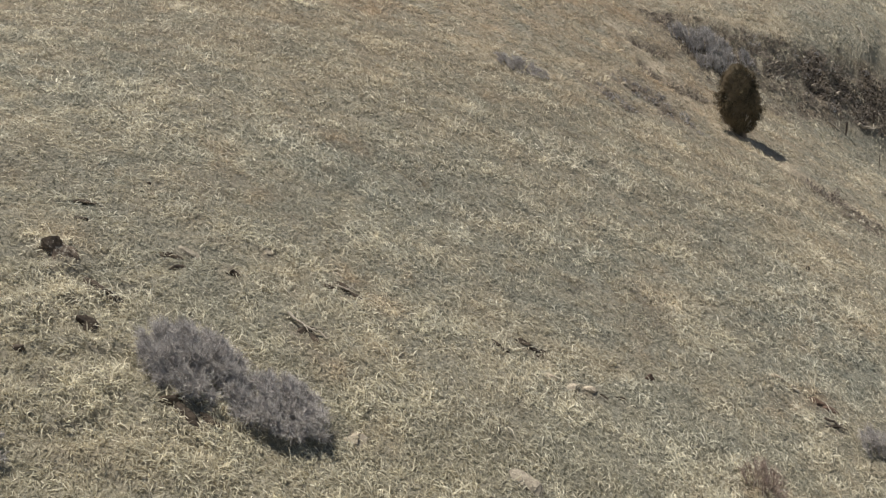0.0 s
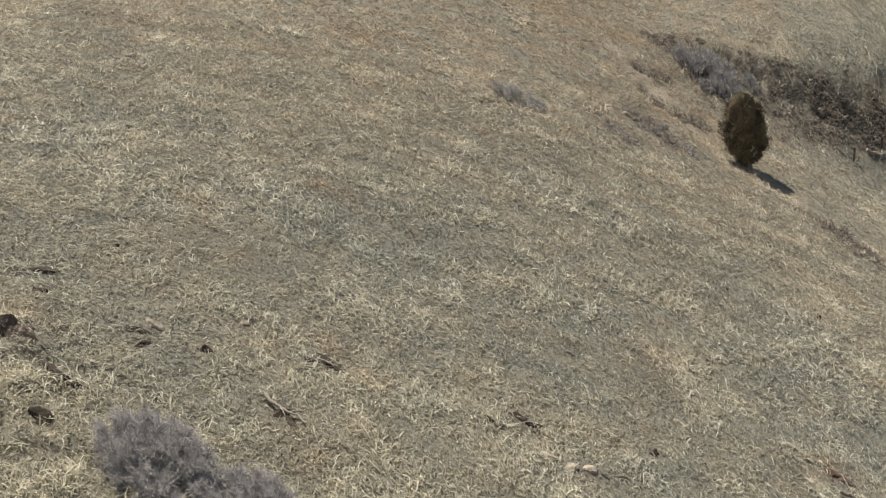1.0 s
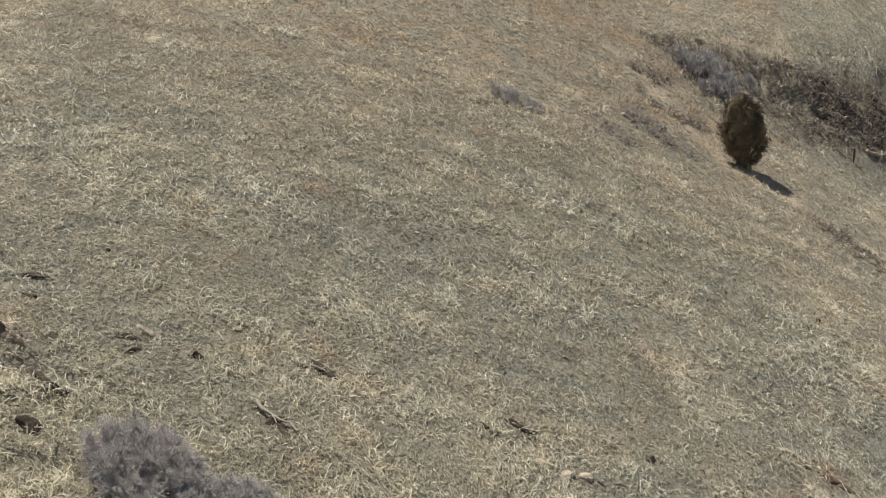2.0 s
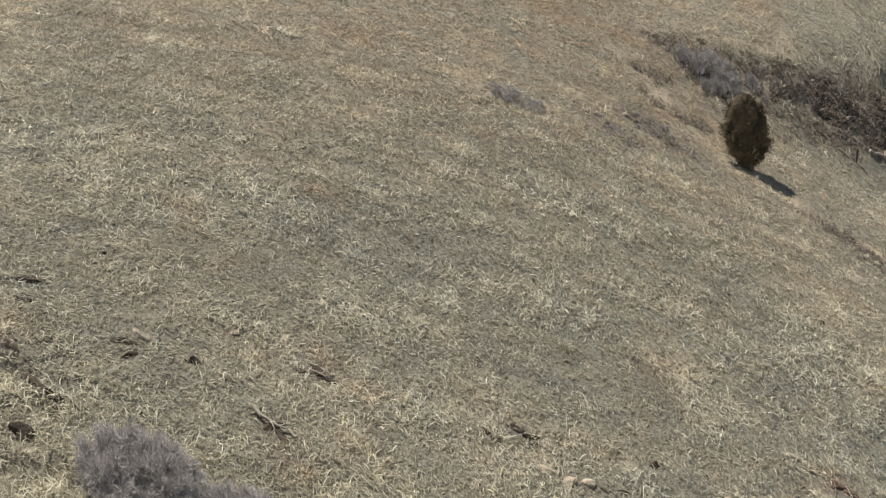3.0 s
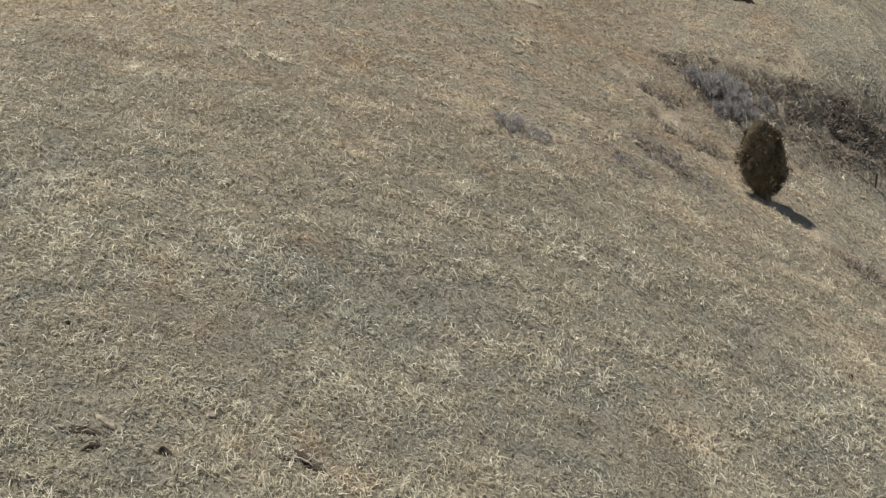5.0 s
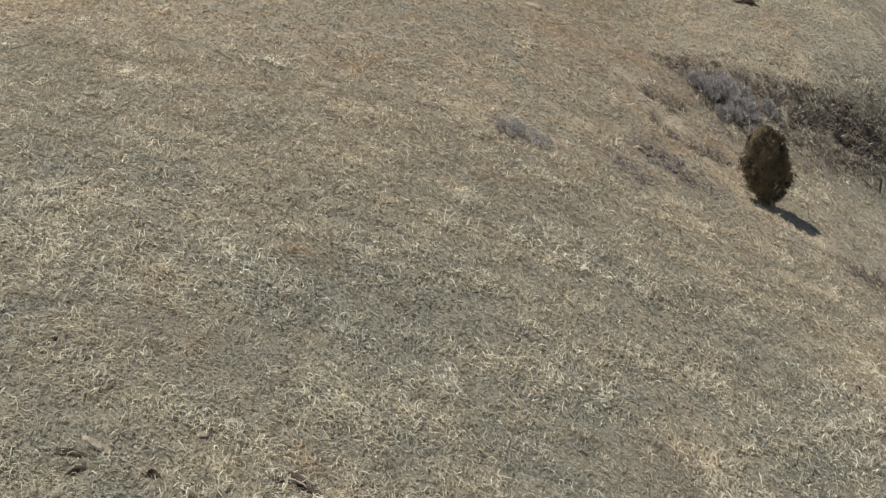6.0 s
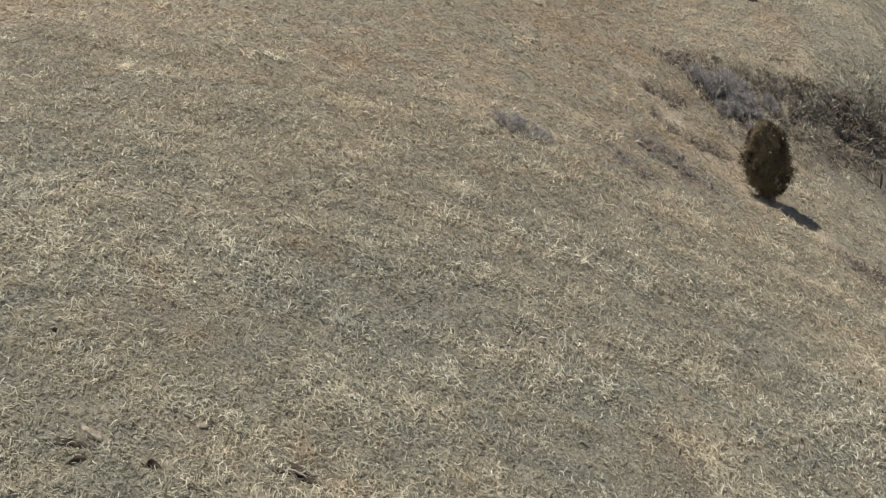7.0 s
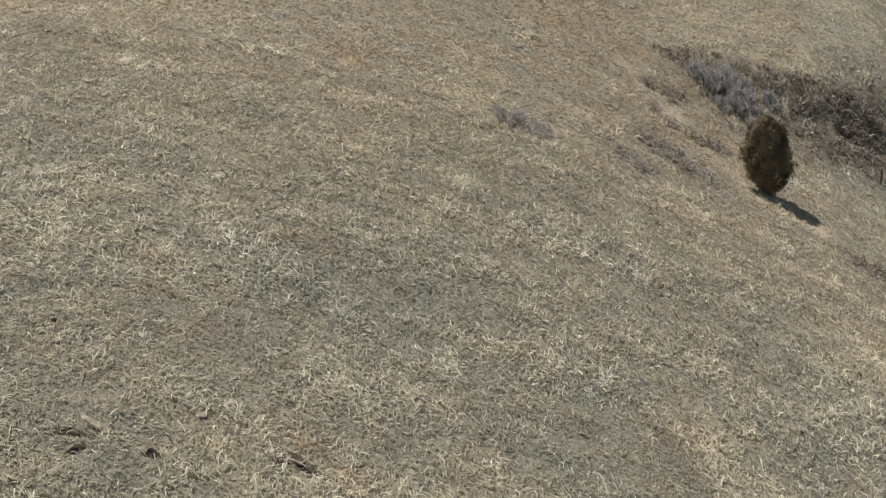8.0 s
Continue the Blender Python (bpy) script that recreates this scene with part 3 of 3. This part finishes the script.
SHRUB_RNG = np.random.RandomState(5)
BRUSH = [shrub("brush", 0, 0, w, w * 0.9, h, 320, (DARK_TWIG, BROWN_TWIG, DARK_TWIG, PALE_TWIG, DARK_TWIG)[n], ("low dark leafless brush on the cut bank", "low brown-grey leafless brush on the cut bank", "spreading dark leafless brush on the cut bank", "small pale grey leafless brush on the bank", "small dark leafless brush on the cut bank")[n], "brush on the bank", 60 + n, 0.018, stem_count=9, follow=0.0, rise=0.05) for n, (w, h) in enumerate(((1.5, 0.36), (1.2, 0.32), (1.9, 0.46), (0.9, 0.34), (1.0, 0.30)))]
spots = []
DARK, MIXED, GREY = (0, 2, 4), (0, 1, 2, 3, 4), (3, 1, 3)
for line, wide, count, grey in RILLS:
    for n in range(count):
        k = SHRUB_RNG.uniform(0, len(line) - 1.001)
        (ax, ay), (bx, by) = line[int(k)], line[int(k) + 1]
        spots.append((ax + (bx - ax) * (k % 1) + SHRUB_RNG.normal(0, wide * 0.65), ay + (by - ay) * (k % 1) + SHRUB_RNG.normal(0, wide * 0.65), SHRUB_RNG.uniform(0.6, 1.2), GREY if grey else DARK))
for n in range(34):
    spots.append((SHRUB_RNG.uniform(16.8, 22.0), SHRUB_RNG.uniform(81.2, 83.6), SHRUB_RNG.uniform(0.45, 1.1), DARK))
for n in range(70):
    x = SHRUB_RNG.uniform(22.0, 32.0)
    spots.append((x, bank_line(x) + SHRUB_RNG.uniform(-0.8, float(bank_top(x)) - 0.1), SHRUB_RNG.uniform(0.5, 1.1), MIXED))
for n in range(260):
    x = SHRUB_RNG.uniform(20.0, 38.0) if n % 5 < 2 else SHRUB_RNG.uniform(25.0, 40.0)
    low = float(bank_foot(x)) if n % 5 < 2 else -2.4
    y = bank_line(x) + SHRUB_RNG.uniform(low, float(bank_top(x)) - 0.3)
    spots.append((x, y, SHRUB_RNG.uniform(0.45, 1.15), MIXED))


def mesh_arrays(ob):
    """Corners, face corners and face sizes of a mesh object."""
    me = ob.data
    v, f, z = np.zeros(3 * len(me.vertices)), np.zeros(len(me.loops), int), np.zeros(len(me.polygons), int)
    me.vertices.foreach_get("co", v)
    me.loops.foreach_get("vertex_index", f)
    me.polygons.foreach_get("loop_total", z)
    return v.reshape(-1, 3), f, z


CROWNS = [[mesh_arrays(c) for c in b.children] for b in BRUSH]
tangle, at = ([], [], []), 0
for n, (x, y, k, kinds) in enumerate(spots):
    up = Vector((float(lie(x - 0.5, y) - lie(x + 0.5, y)), float(lie(x, y - 0.5) - lie(x, y + 0.5)), 1.0)).to_track_quat("Z", "X").to_matrix().to_4x4()
    m = Matrix.Translation((x, y, float(ground_z(x, y)) - 0.05)) @ up @ pose(0, 0, 0, 0, 0, SHRUB_RNG.uniform(0, 360)) @ Matrix.Diagonal((k, k, k * 0.8, 1))
    source = BRUSH[n if n < 5 else kinds[n % len(kinds)]]
    if n < 5:
        source.matrix_world = m
    elif n < 290:
        c = copy_thing(source, Matrix.Identity(4))
        c.matrix_basis = m
    else:
        turn, shift = np.array(m.to_3x3()), np.array(m.to_translation())
        for v, f, z in CROWNS[(0, 2, 4)[n % 3]]:
            tangle[0].append(v @ turn.T + shift)
            tangle[1].append(f + at)
            tangle[2].append(z)
            at += len(v)
tagged(new("brush_tangle", mesh_from("brush_tangle", *[np.concatenate(q) for q in tangle], DARK_TWIG)), "dark tangle of leafless brush along the cut bank", "brush", kind="stuff")


# ---- the juniper ----
def juniper(x, y, tall, wide, label, seed):
    rng = np.random.RandomState(seed)
    ob = empty("juniper_tree", x, y, label, "tree", "", 0.05)
    lean = Vector((-0.14, 0.0, 1.0))

    def axis(k):
        return lean * (tall * k)

    def girth(k):
        return wide * 0.5 * np.interp(k, (0.02, 0.07, 0.125, 0.27, 0.42, 0.60, 0.75, 0.90, 1.0), (0.10, 0.22, 0.46, 0.84, 1.0, 0.95, 0.82, 0.55, 0.16))

    trunk = [[(axis(k) + Vector(rng.normal(0, 0.02, 3)) * (k > 0), 0.22 * (1 - k) + 0.02) for k in (0, 0.06, 0.15, 0.3, 0.5, 0.7, 0.86)]]
    v, f, s = tubes(trunk, 9)
    part("trunk", mesh_from("trunk", v, f, s, BARK), ob)
    heads = []
    for n in range(34):
        k = rng.uniform(0.05, 0.72)
        a = rng.uniform(0, 2 * math.pi)
        rise = min(0.96, k + rng.uniform(0.08, 0.26))
        r = girth(rise) * rng.uniform(0.75, 0.95)
        start, end = axis(k), axis(rise) + Vector((math.cos(a) * r, math.sin(a) * r * 0.6, 0))
        path = [(start.lerp(end, q) - Vector((0, 0, 0.10 * math.sin(math.pi * q))), 0.045 * (1 - 0.8 * q)) for q in (0, 0.3, 0.6, 1.0)]
        v, f, s = tubes([path], 5)
        part("limb", mesh_from("limb", v, f, s, BARK), ob)
        heads.append(end)
    # A few dead grey limbs show low on the sunless side.
    for a, k, r in ((-1.1, 0.20, 0.85), (-1.5, 0.27, 1.0), (-0.7, 0.15, 0.75)):
        start = axis(k - 0.08)
        end = axis(k + 0.06) + Vector((math.cos(a), math.sin(a) * 0.75, 0)) * girth(k) * r * 1.12
        path = [(start.lerp(end, q) + Vector(rng.normal(0, 0.03, 3)), 0.075 * (1 - 0.7 * q)) for q in (0, 0.35, 0.7, 1.0)]
        v, f, s = tubes([path], 5)
        dead = part("dead_limb", mesh_from("dead_limb", v, f, s, DEAD_WOOD), ob, "bare silvery dead limb")
        for q in (0.45, 0.65, 0.85):
            foot = start.lerp(end, q)
            v, f, s = tubes([[(foot, 0.04), (foot + Vector(rng.normal(0, 0.16, 3)) + Vector((0.05, -0.12, 0.10)), 0.015)]], 4)
            part("twig", mesh_from("twig", v, f, s, DEAD_WOOD), dead)
    # The crown: tufts of scale leaves on lobes of uneven depth.
    n = 2700
    k = rng.beta(1.4, 1.2, n) * 0.95 + 0.05
    a = rng.uniform(0, 2 * math.pi, n)
    lobes = 0.95 + 0.15 * np.sin(3 * a + 9 * k) + 0.16 * np.sin(5 * a - 14 * k + 1) + 0.10 * np.sin(8 * a + 23 * k)
    r = girth(k) * lobes * np.sqrt(rng.uniform(0.30, 1.0, n))
    centre = np.stack([np.cos(a) * r - 0.14 * tall * k - 0.08, np.sin(a) * r * 0.5, tall * k], 1)
    each = 20
    root = np.repeat(centre, each, 0) + rng.normal(0, 0.075, (n * each, 3))
    out = np.repeat(np.stack([np.cos(a), np.sin(a), 0.9 + 0.6 * k], 1), each, 0) + rng.normal(0, 0.75, (n * each, 3))
    # Flat sprays of scale leaves that face outwards, clump by clump.
    face = np.stack([np.cos(a), np.sin(a) * 1.3, 1.2 * (k - 0.45)], 1) + rng.normal(0, 0.22, (n, 3))
    face = np.repeat(face, each, 0) + rng.normal(0, 0.10, (n * each, 3))
    face /= np.linalg.norm(face, axis=1, keepdims=True)
    out -= face * (0.8 * np.sum(out * face, axis=1, keepdims=True))
    out /= np.linalg.norm(out, axis=1, keepdims=True)
    tip = root + out * rng.uniform(0.09, 0.22, (n * each, 1))
    side = np.cross(out, face)
    side *= rng.uniform(0.012, 0.026, (n * each, 1)) / (np.linalg.norm(side, axis=1, keepdims=True) + 1e-6)
    mid = root + (tip - root) * 0.45
    v = np.stack([root, mid + side, tip, mid - side], 1).reshape(-1, 3)
    f, s = np.arange(4 * n * each), np.full(n * each, 4)
    part("crown", mesh_from("crown", v, f, s, NEEDLES), ob, "dense dark olive juniper foliage")
    return ob


juniper(21.05, 67.3, 5.05, 3.1, "dark olive juniper tree with a dense rounded crown", 3)


# ---- stones, clods and dead wood ----
def stone(name, x, y, size, material, label, category="rock", group="", seed=1, turn=0.0, sink=0.10, jag=0.5):
    bm = bmesh.new()
    bmesh.ops.create_icosphere(bm, subdivisions=3, radius=0.5)
    shift = Vector((seed * 3.7, seed * 1.9, seed * 5.3))
    cuts = []
    for a in range(9):
        c = Vector((math.cos(a * 2.4 + seed), math.sin(a * 2.4 + seed), (0.15, 1.1, 0.5)[a % 3])).normalized()
        cuts.append((c, 0.24 + 0.12 * noise.noise(c * 3 + shift)))
    for v in bm.verts:
        q = v.co.copy()
        # Flat broken faces, then chips and ridges.
        for c, reach in cuts:
            over = q.dot(c) - reach
            if over > 0:
                q -= c * over * 0.95
        ridge = 1 - abs(noise.noise(q * 6.0 + shift)) * 2
        q *= 1 + jag * (0.55 * noise.noise(q * 3.0 + shift) + 0.22 * ridge + 0.15 * noise.noise(q * 13.0 + shift))
        v.co = Vector((q.x * size[0] * 1.45, q.y * size[1] * 1.45, q.z * size[2] * 1.35))
    me = bpy.data.meshes.new(name)
    bm.to_mesh(me)
    bm.free()
    me.materials.append(material)
    me.polygons.foreach_set("use_smooth", [False] * len(me.polygons))
    ob = new(name, me)
    # Bedded along the slope.
    slope = Vector((float(lie(x - 0.4, y) - lie(x + 0.4, y)), float(lie(x, y - 0.4) - lie(x, y + 0.4)), 0.8))
    fall = Vector((0, 0, 1)).rotation_difference(slope).to_matrix().to_4x4()
    ob.matrix_world = Matrix.Translation((x, y, float(ground_z(x, y)) + size[2] * (0.36 - sink))) @ fall @ pose(0, 0, 0, 0, 0, turn)
    return tagged(ob, label, category, group)


stone("boulder", -12.95, 30.0, (0.95, 0.7, 0.62), DARK_STONE, "brown broken boulder half sunk in turf", seed=27, turn=20, jag=0.85)
# A lump of dark soil colour stands in for the shaded burrow hole here.
stone("rock", -11.2, 27.35, (0.62, 0.45, 0.36), SOIL, "dark lump standing in for a burrow hole in turf", seed=21, sink=0.1, jag=0.8)
stone("rock", 4.95, 32.55, (0.50, 0.34, 0.24), PALE_STONE, "small pale sunlit stone in dry grass", seed=4)
stone("rock", 4.35, 32.4, (0.66, 0.36, 0.20), PALE_STONE, "flat pale stone half sunk in grass", seed=5, turn=40)
stone("rock", 2.3, 27.3, (1.15, 0.50, 0.24), PALE_STONE, "pale flat-topped stone in dry grass", seed=6, turn=-25)
stone("rock", -3.05, 26.9, (0.75, 0.40, 0.14), PALE_STONE, "pale low stone beside the shrubs", seed=7, turn=10, sink=0.35, jag=0.5)
stone("rock", -7.3, 25.9, (0.34, 0.26, 0.2), PALE_STONE, "small pale stone at the foot of the shrubs", seed=18)
stone("rock", 11.75, 67.9, (0.80, 0.55, 0.42), PALE_STONE, "pale weathered rock in a pair", group="rock pair", seed=8, jag=0.55)
stone("rock", 12.6, 67.5, (0.75, 0.55, 0.40), PALE_STONE, "pale weathered rock in a pair", group="rock pair", seed=9, jag=0.55)
stone("rock", 14.95, 36.5, (0.70, 0.40, 0.22), RED_STONE, "reddish-brown stone among pale grass", seed=10, turn=-20)
stone("rock", 15.5, 36.2, (0.70, 0.36, 0.18), RED_STONE, "reddish-brown low stone beside another", seed=11, turn=-30)
stone("rock", 7.8, 83.7, (1.3, 0.8, 0.3), PALE_STONE, "pale rock high on the hillside", seed=12)
stone("rock", 26.9, 93.6, (1.7, 1.0, 0.7), SOIL, "dark rock high on the hillside", seed=13, turn=-15)
stone("rock", -6.8, 33.95, (0.40, 0.24, 0.16), PALE_STONE, "pale narrow stone lying in turf", seed=14, turn=25)
stone("rock", -7.65, 31.95, (0.36, 0.30, 0.26), SOIL, "small dark rock in turf", seed=15)
stone("rock", -9.3, 32.35, (0.75, 0.32, 0.18), PALE_STONE, "pale flat stone beside dark clods", seed=16, turn=-20)
stone("rock", 32.4, 69.6, (0.8, 0.5, 0.5), PALE_STONE, "pale sunlit stone in dry grass below the draw", seed=19)
stone("rock", 14.1, 36.9, (0.5, 0.3, 0.2), PALE_STONE, "small pale stone beside reddish stones", seed=22, turn=-30)
stone("rock", 13.6, 37.2, (0.6, 0.28, 0.16), PALE_STONE, "flat pale stone beside reddish stones", seed=23, turn=-20)
stone("rock", 3.6, 32.5, (0.55, 0.3, 0.18), PALE_STONE, "low pale stone at a bare soil edge", seed=24, turn=-15)
stone("rock", -12.4, 25.5, (0.34, 0.26, 0.2), SOIL, "small dark rock among trampled tufts", seed=25)
stone("rock", 7.55, 34.4, (0.34, 0.24, 0.2), RED_STONE, "small reddish-brown stone in turf", seed=26)
stone("rock", 13.2, 67.1, (0.55, 0.4, 0.3), BROWN_STONE, "small dark rock beside pale ones", group="rock pair", seed=28)
stone("rock", 18.8, 48.3, (0.42, 0.30, 0.22), SOIL, "small dark rock on open turf", seed=17)

CLOD = "dark clod of bare trampled soil in grass"
for n, (x, y, s) in enumerate(((1.6, 33.3, 0.28), (1.9, 33.2, 0.2), (2.6, 34.0, 0.30), (2.95, 33.85, 0.34), (3.2, 33.65, 0.2), (-11.5, 29.1, 0.40), (-11.1, 28.9, 0.36), (-10.7, 28.8, 0.30),
                               (-9.8, 31.9, 0.40), (-9.4, 31.5, 0.28), (-4.0, 33.4, 0.46), (-3.7, 33.2, 0.36), (-4.4, 33.2, 0.28), (15.3, 35.3, 0.30), (-5.0, 30.4, 0.36), (-4.7, 30.1, 0.30), (5.4, 32.55, 0.18), (6.1, 32.75, 0.20), (6.7, 32.6, 0.16), (-8.3, 25.6, 0.46), (-7.8, 25.4, 0.50), (-7.2, 25.5, 0.40), (-7.7, 31.9, 0.22), (-13.2, 33.3, 0.40), (-12.9, 32.2, 0.34))):
    stone("soil_clod", x, y, (s * 1.8, s * 0.6, s * 0.40), SOIL, CLOD, "soil clod", "soil clods", 100 + n, -35 + 17 * (n % 5), 0.0, 0.95)
for n in range(24):
    y = math.sqrt(RNG.uniform(18**2, 58**2))
    x = RNG.uniform(-1, 1) * 0.47 * y
    s = RNG.uniform(0.10, 0.18)
    stone("soil_clod", x, y, (s * 1.5, s, s * 0.7), SOIL, CLOD, "soil clod", "soil clods", 200 + n, 50 * n, 0.25, 0.5)


def branch(name, x, y, length, thick, turn, material, label, seed, forks=2, lift=0.13):
    """A fallen branch that lies along the ground, with side forks."""
    rng = np.random.RandomState(seed)
    ob = new(name)
    z0 = float(ground_z(x, y))
    ob.matrix_world = pose(x, y, z0)
    tagged(ob, label, "branch")

    def lying(px, py, r):
        return Vector((px, py, float(ground_z(x + px, y + py)) - z0 + r + lift))

    d = Vector((math.cos(turn), math.sin(turn)))
    side = Vector((-d.y, d.x))
    line = [d * (length * (k - 0.5)) + side * rng.normal(0, 0.04) * length for k in (0, 0.2, 0.4, 0.6, 0.8, 1.0)]
    radius = [thick * (1 - 0.13 * n) for n in range(6)]
    v, f, s = tubes([[(lying(p.x, p.y, r), r) for p, r in zip(line, radius)]], 7)
    limb = part("limb", mesh_from("limb", v, f, s, material), ob)
    for n in range(forks):
        p, r = line[2 + n % 3], thick * 0.5
        a = turn + (0.7 if n % 2 else -0.8)
        q = p + Vector((math.cos(a), math.sin(a))) * length * rng.uniform(0.22, 0.38)
        v, f, s = tubes([[(lying(p.x, p.y, r), r), (lying((p.x + q.x) / 2, (p.y + q.y) / 2, r) + Vector((0, 0, 0.08)), r * 0.7), (lying(q.x, q.y, r) + Vector((0, 0, 0.05)), r * 0.35)]], 6)
        part("fork", mesh_from("fork", v, f, s, material), limb)
    return ob


branch("fallen_branch", -4.95, 30.4, 1.4, 0.06, radians(-14), DEAD_WOOD, "bleached bent dead branch lying on the turf", 1)
branch("fallen_branch", -3.8, 33.3, 0.9, 0.05, radians(12), DEAD_WOOD, "short bleached stick over dark soil", 2)
branch("fallen_branch", 36.2, 81.4, 2.4, 0.12, radians(28), DEAD_WOOD, "pale dead log beside a fence post", 3)
branch("fallen_branch", 32.6, 79.5, 1.7, 0.09, radians(5), DEAD_WOOD, "pale dead branch by a fence post", 4)
branch("fallen_branch", 15.3, 35.25, 0.9, 0.06, radians(-25), POST_WOOD, "dark stick lying in grey-green turf", 5)
branch("fallen_branch", 27.4, 76.2, 1.6, 0.06, radians(30), DEAD_WOOD, "pale dead branch under the bank", 6)
branch("fallen_branch", 25.2, 79.2, 1.3, 0.05, radians(60), DEAD_WOOD, "pale dead branch amid brush", 7)


branch("fallen_branch", 37.6, 87.0, 1.7, 0.08, radians(-60), DEAD_WOOD, "pale forked dead branch above the bank", 8, 3)


def fence_post(x, y, tall, thick, material, label, lean):
    ob = new("fence_post")
    ob.matrix_world = pose(x, y, float(ground_z(x, y)), lean, lean * 0.5, 0)
    tagged(ob, label, "fence post", "fence posts")
    path = [((0, 0, -0.3), thick), ((0.004, 0, tall * 0.4), thick * 0.96), ((-0.004, 0.003, tall * 0.97), thick * 0.9), ((0, 0, tall), thick * 0.6)]
    v, f, s = tubes([path], 9)
    shaft = part("shaft", mesh_from("shaft", v, f, s, material), ob)
    for k in (0.35, 0.62, 0.88):
        ring = [((0, 0, tall * k - 0.012), thick * 1.15), ((0, 0, tall * k + 0.012), thick * 1.15)]
        v, f, s = tubes([ring], 9)
        part("wire_tie", mesh_from("wire_tie", v, f, s, STEEL), shaft, "rusty wire tie")
    return ob


fence_post(33.35, 79.4, 1.15, 0.085, POST_WOOD, "dark weathered wooden fence post below the bank", 1.5)
fence_post(36.7, 81.9, 1.25, 0.11, POST_WOOD, "thick dark wooden fence post beside a log", -2.0)
fence_post(35.2, 76.9, 1.3, 0.030, STEEL, "thin rusty steel fence stake in dry grass", 0.5)
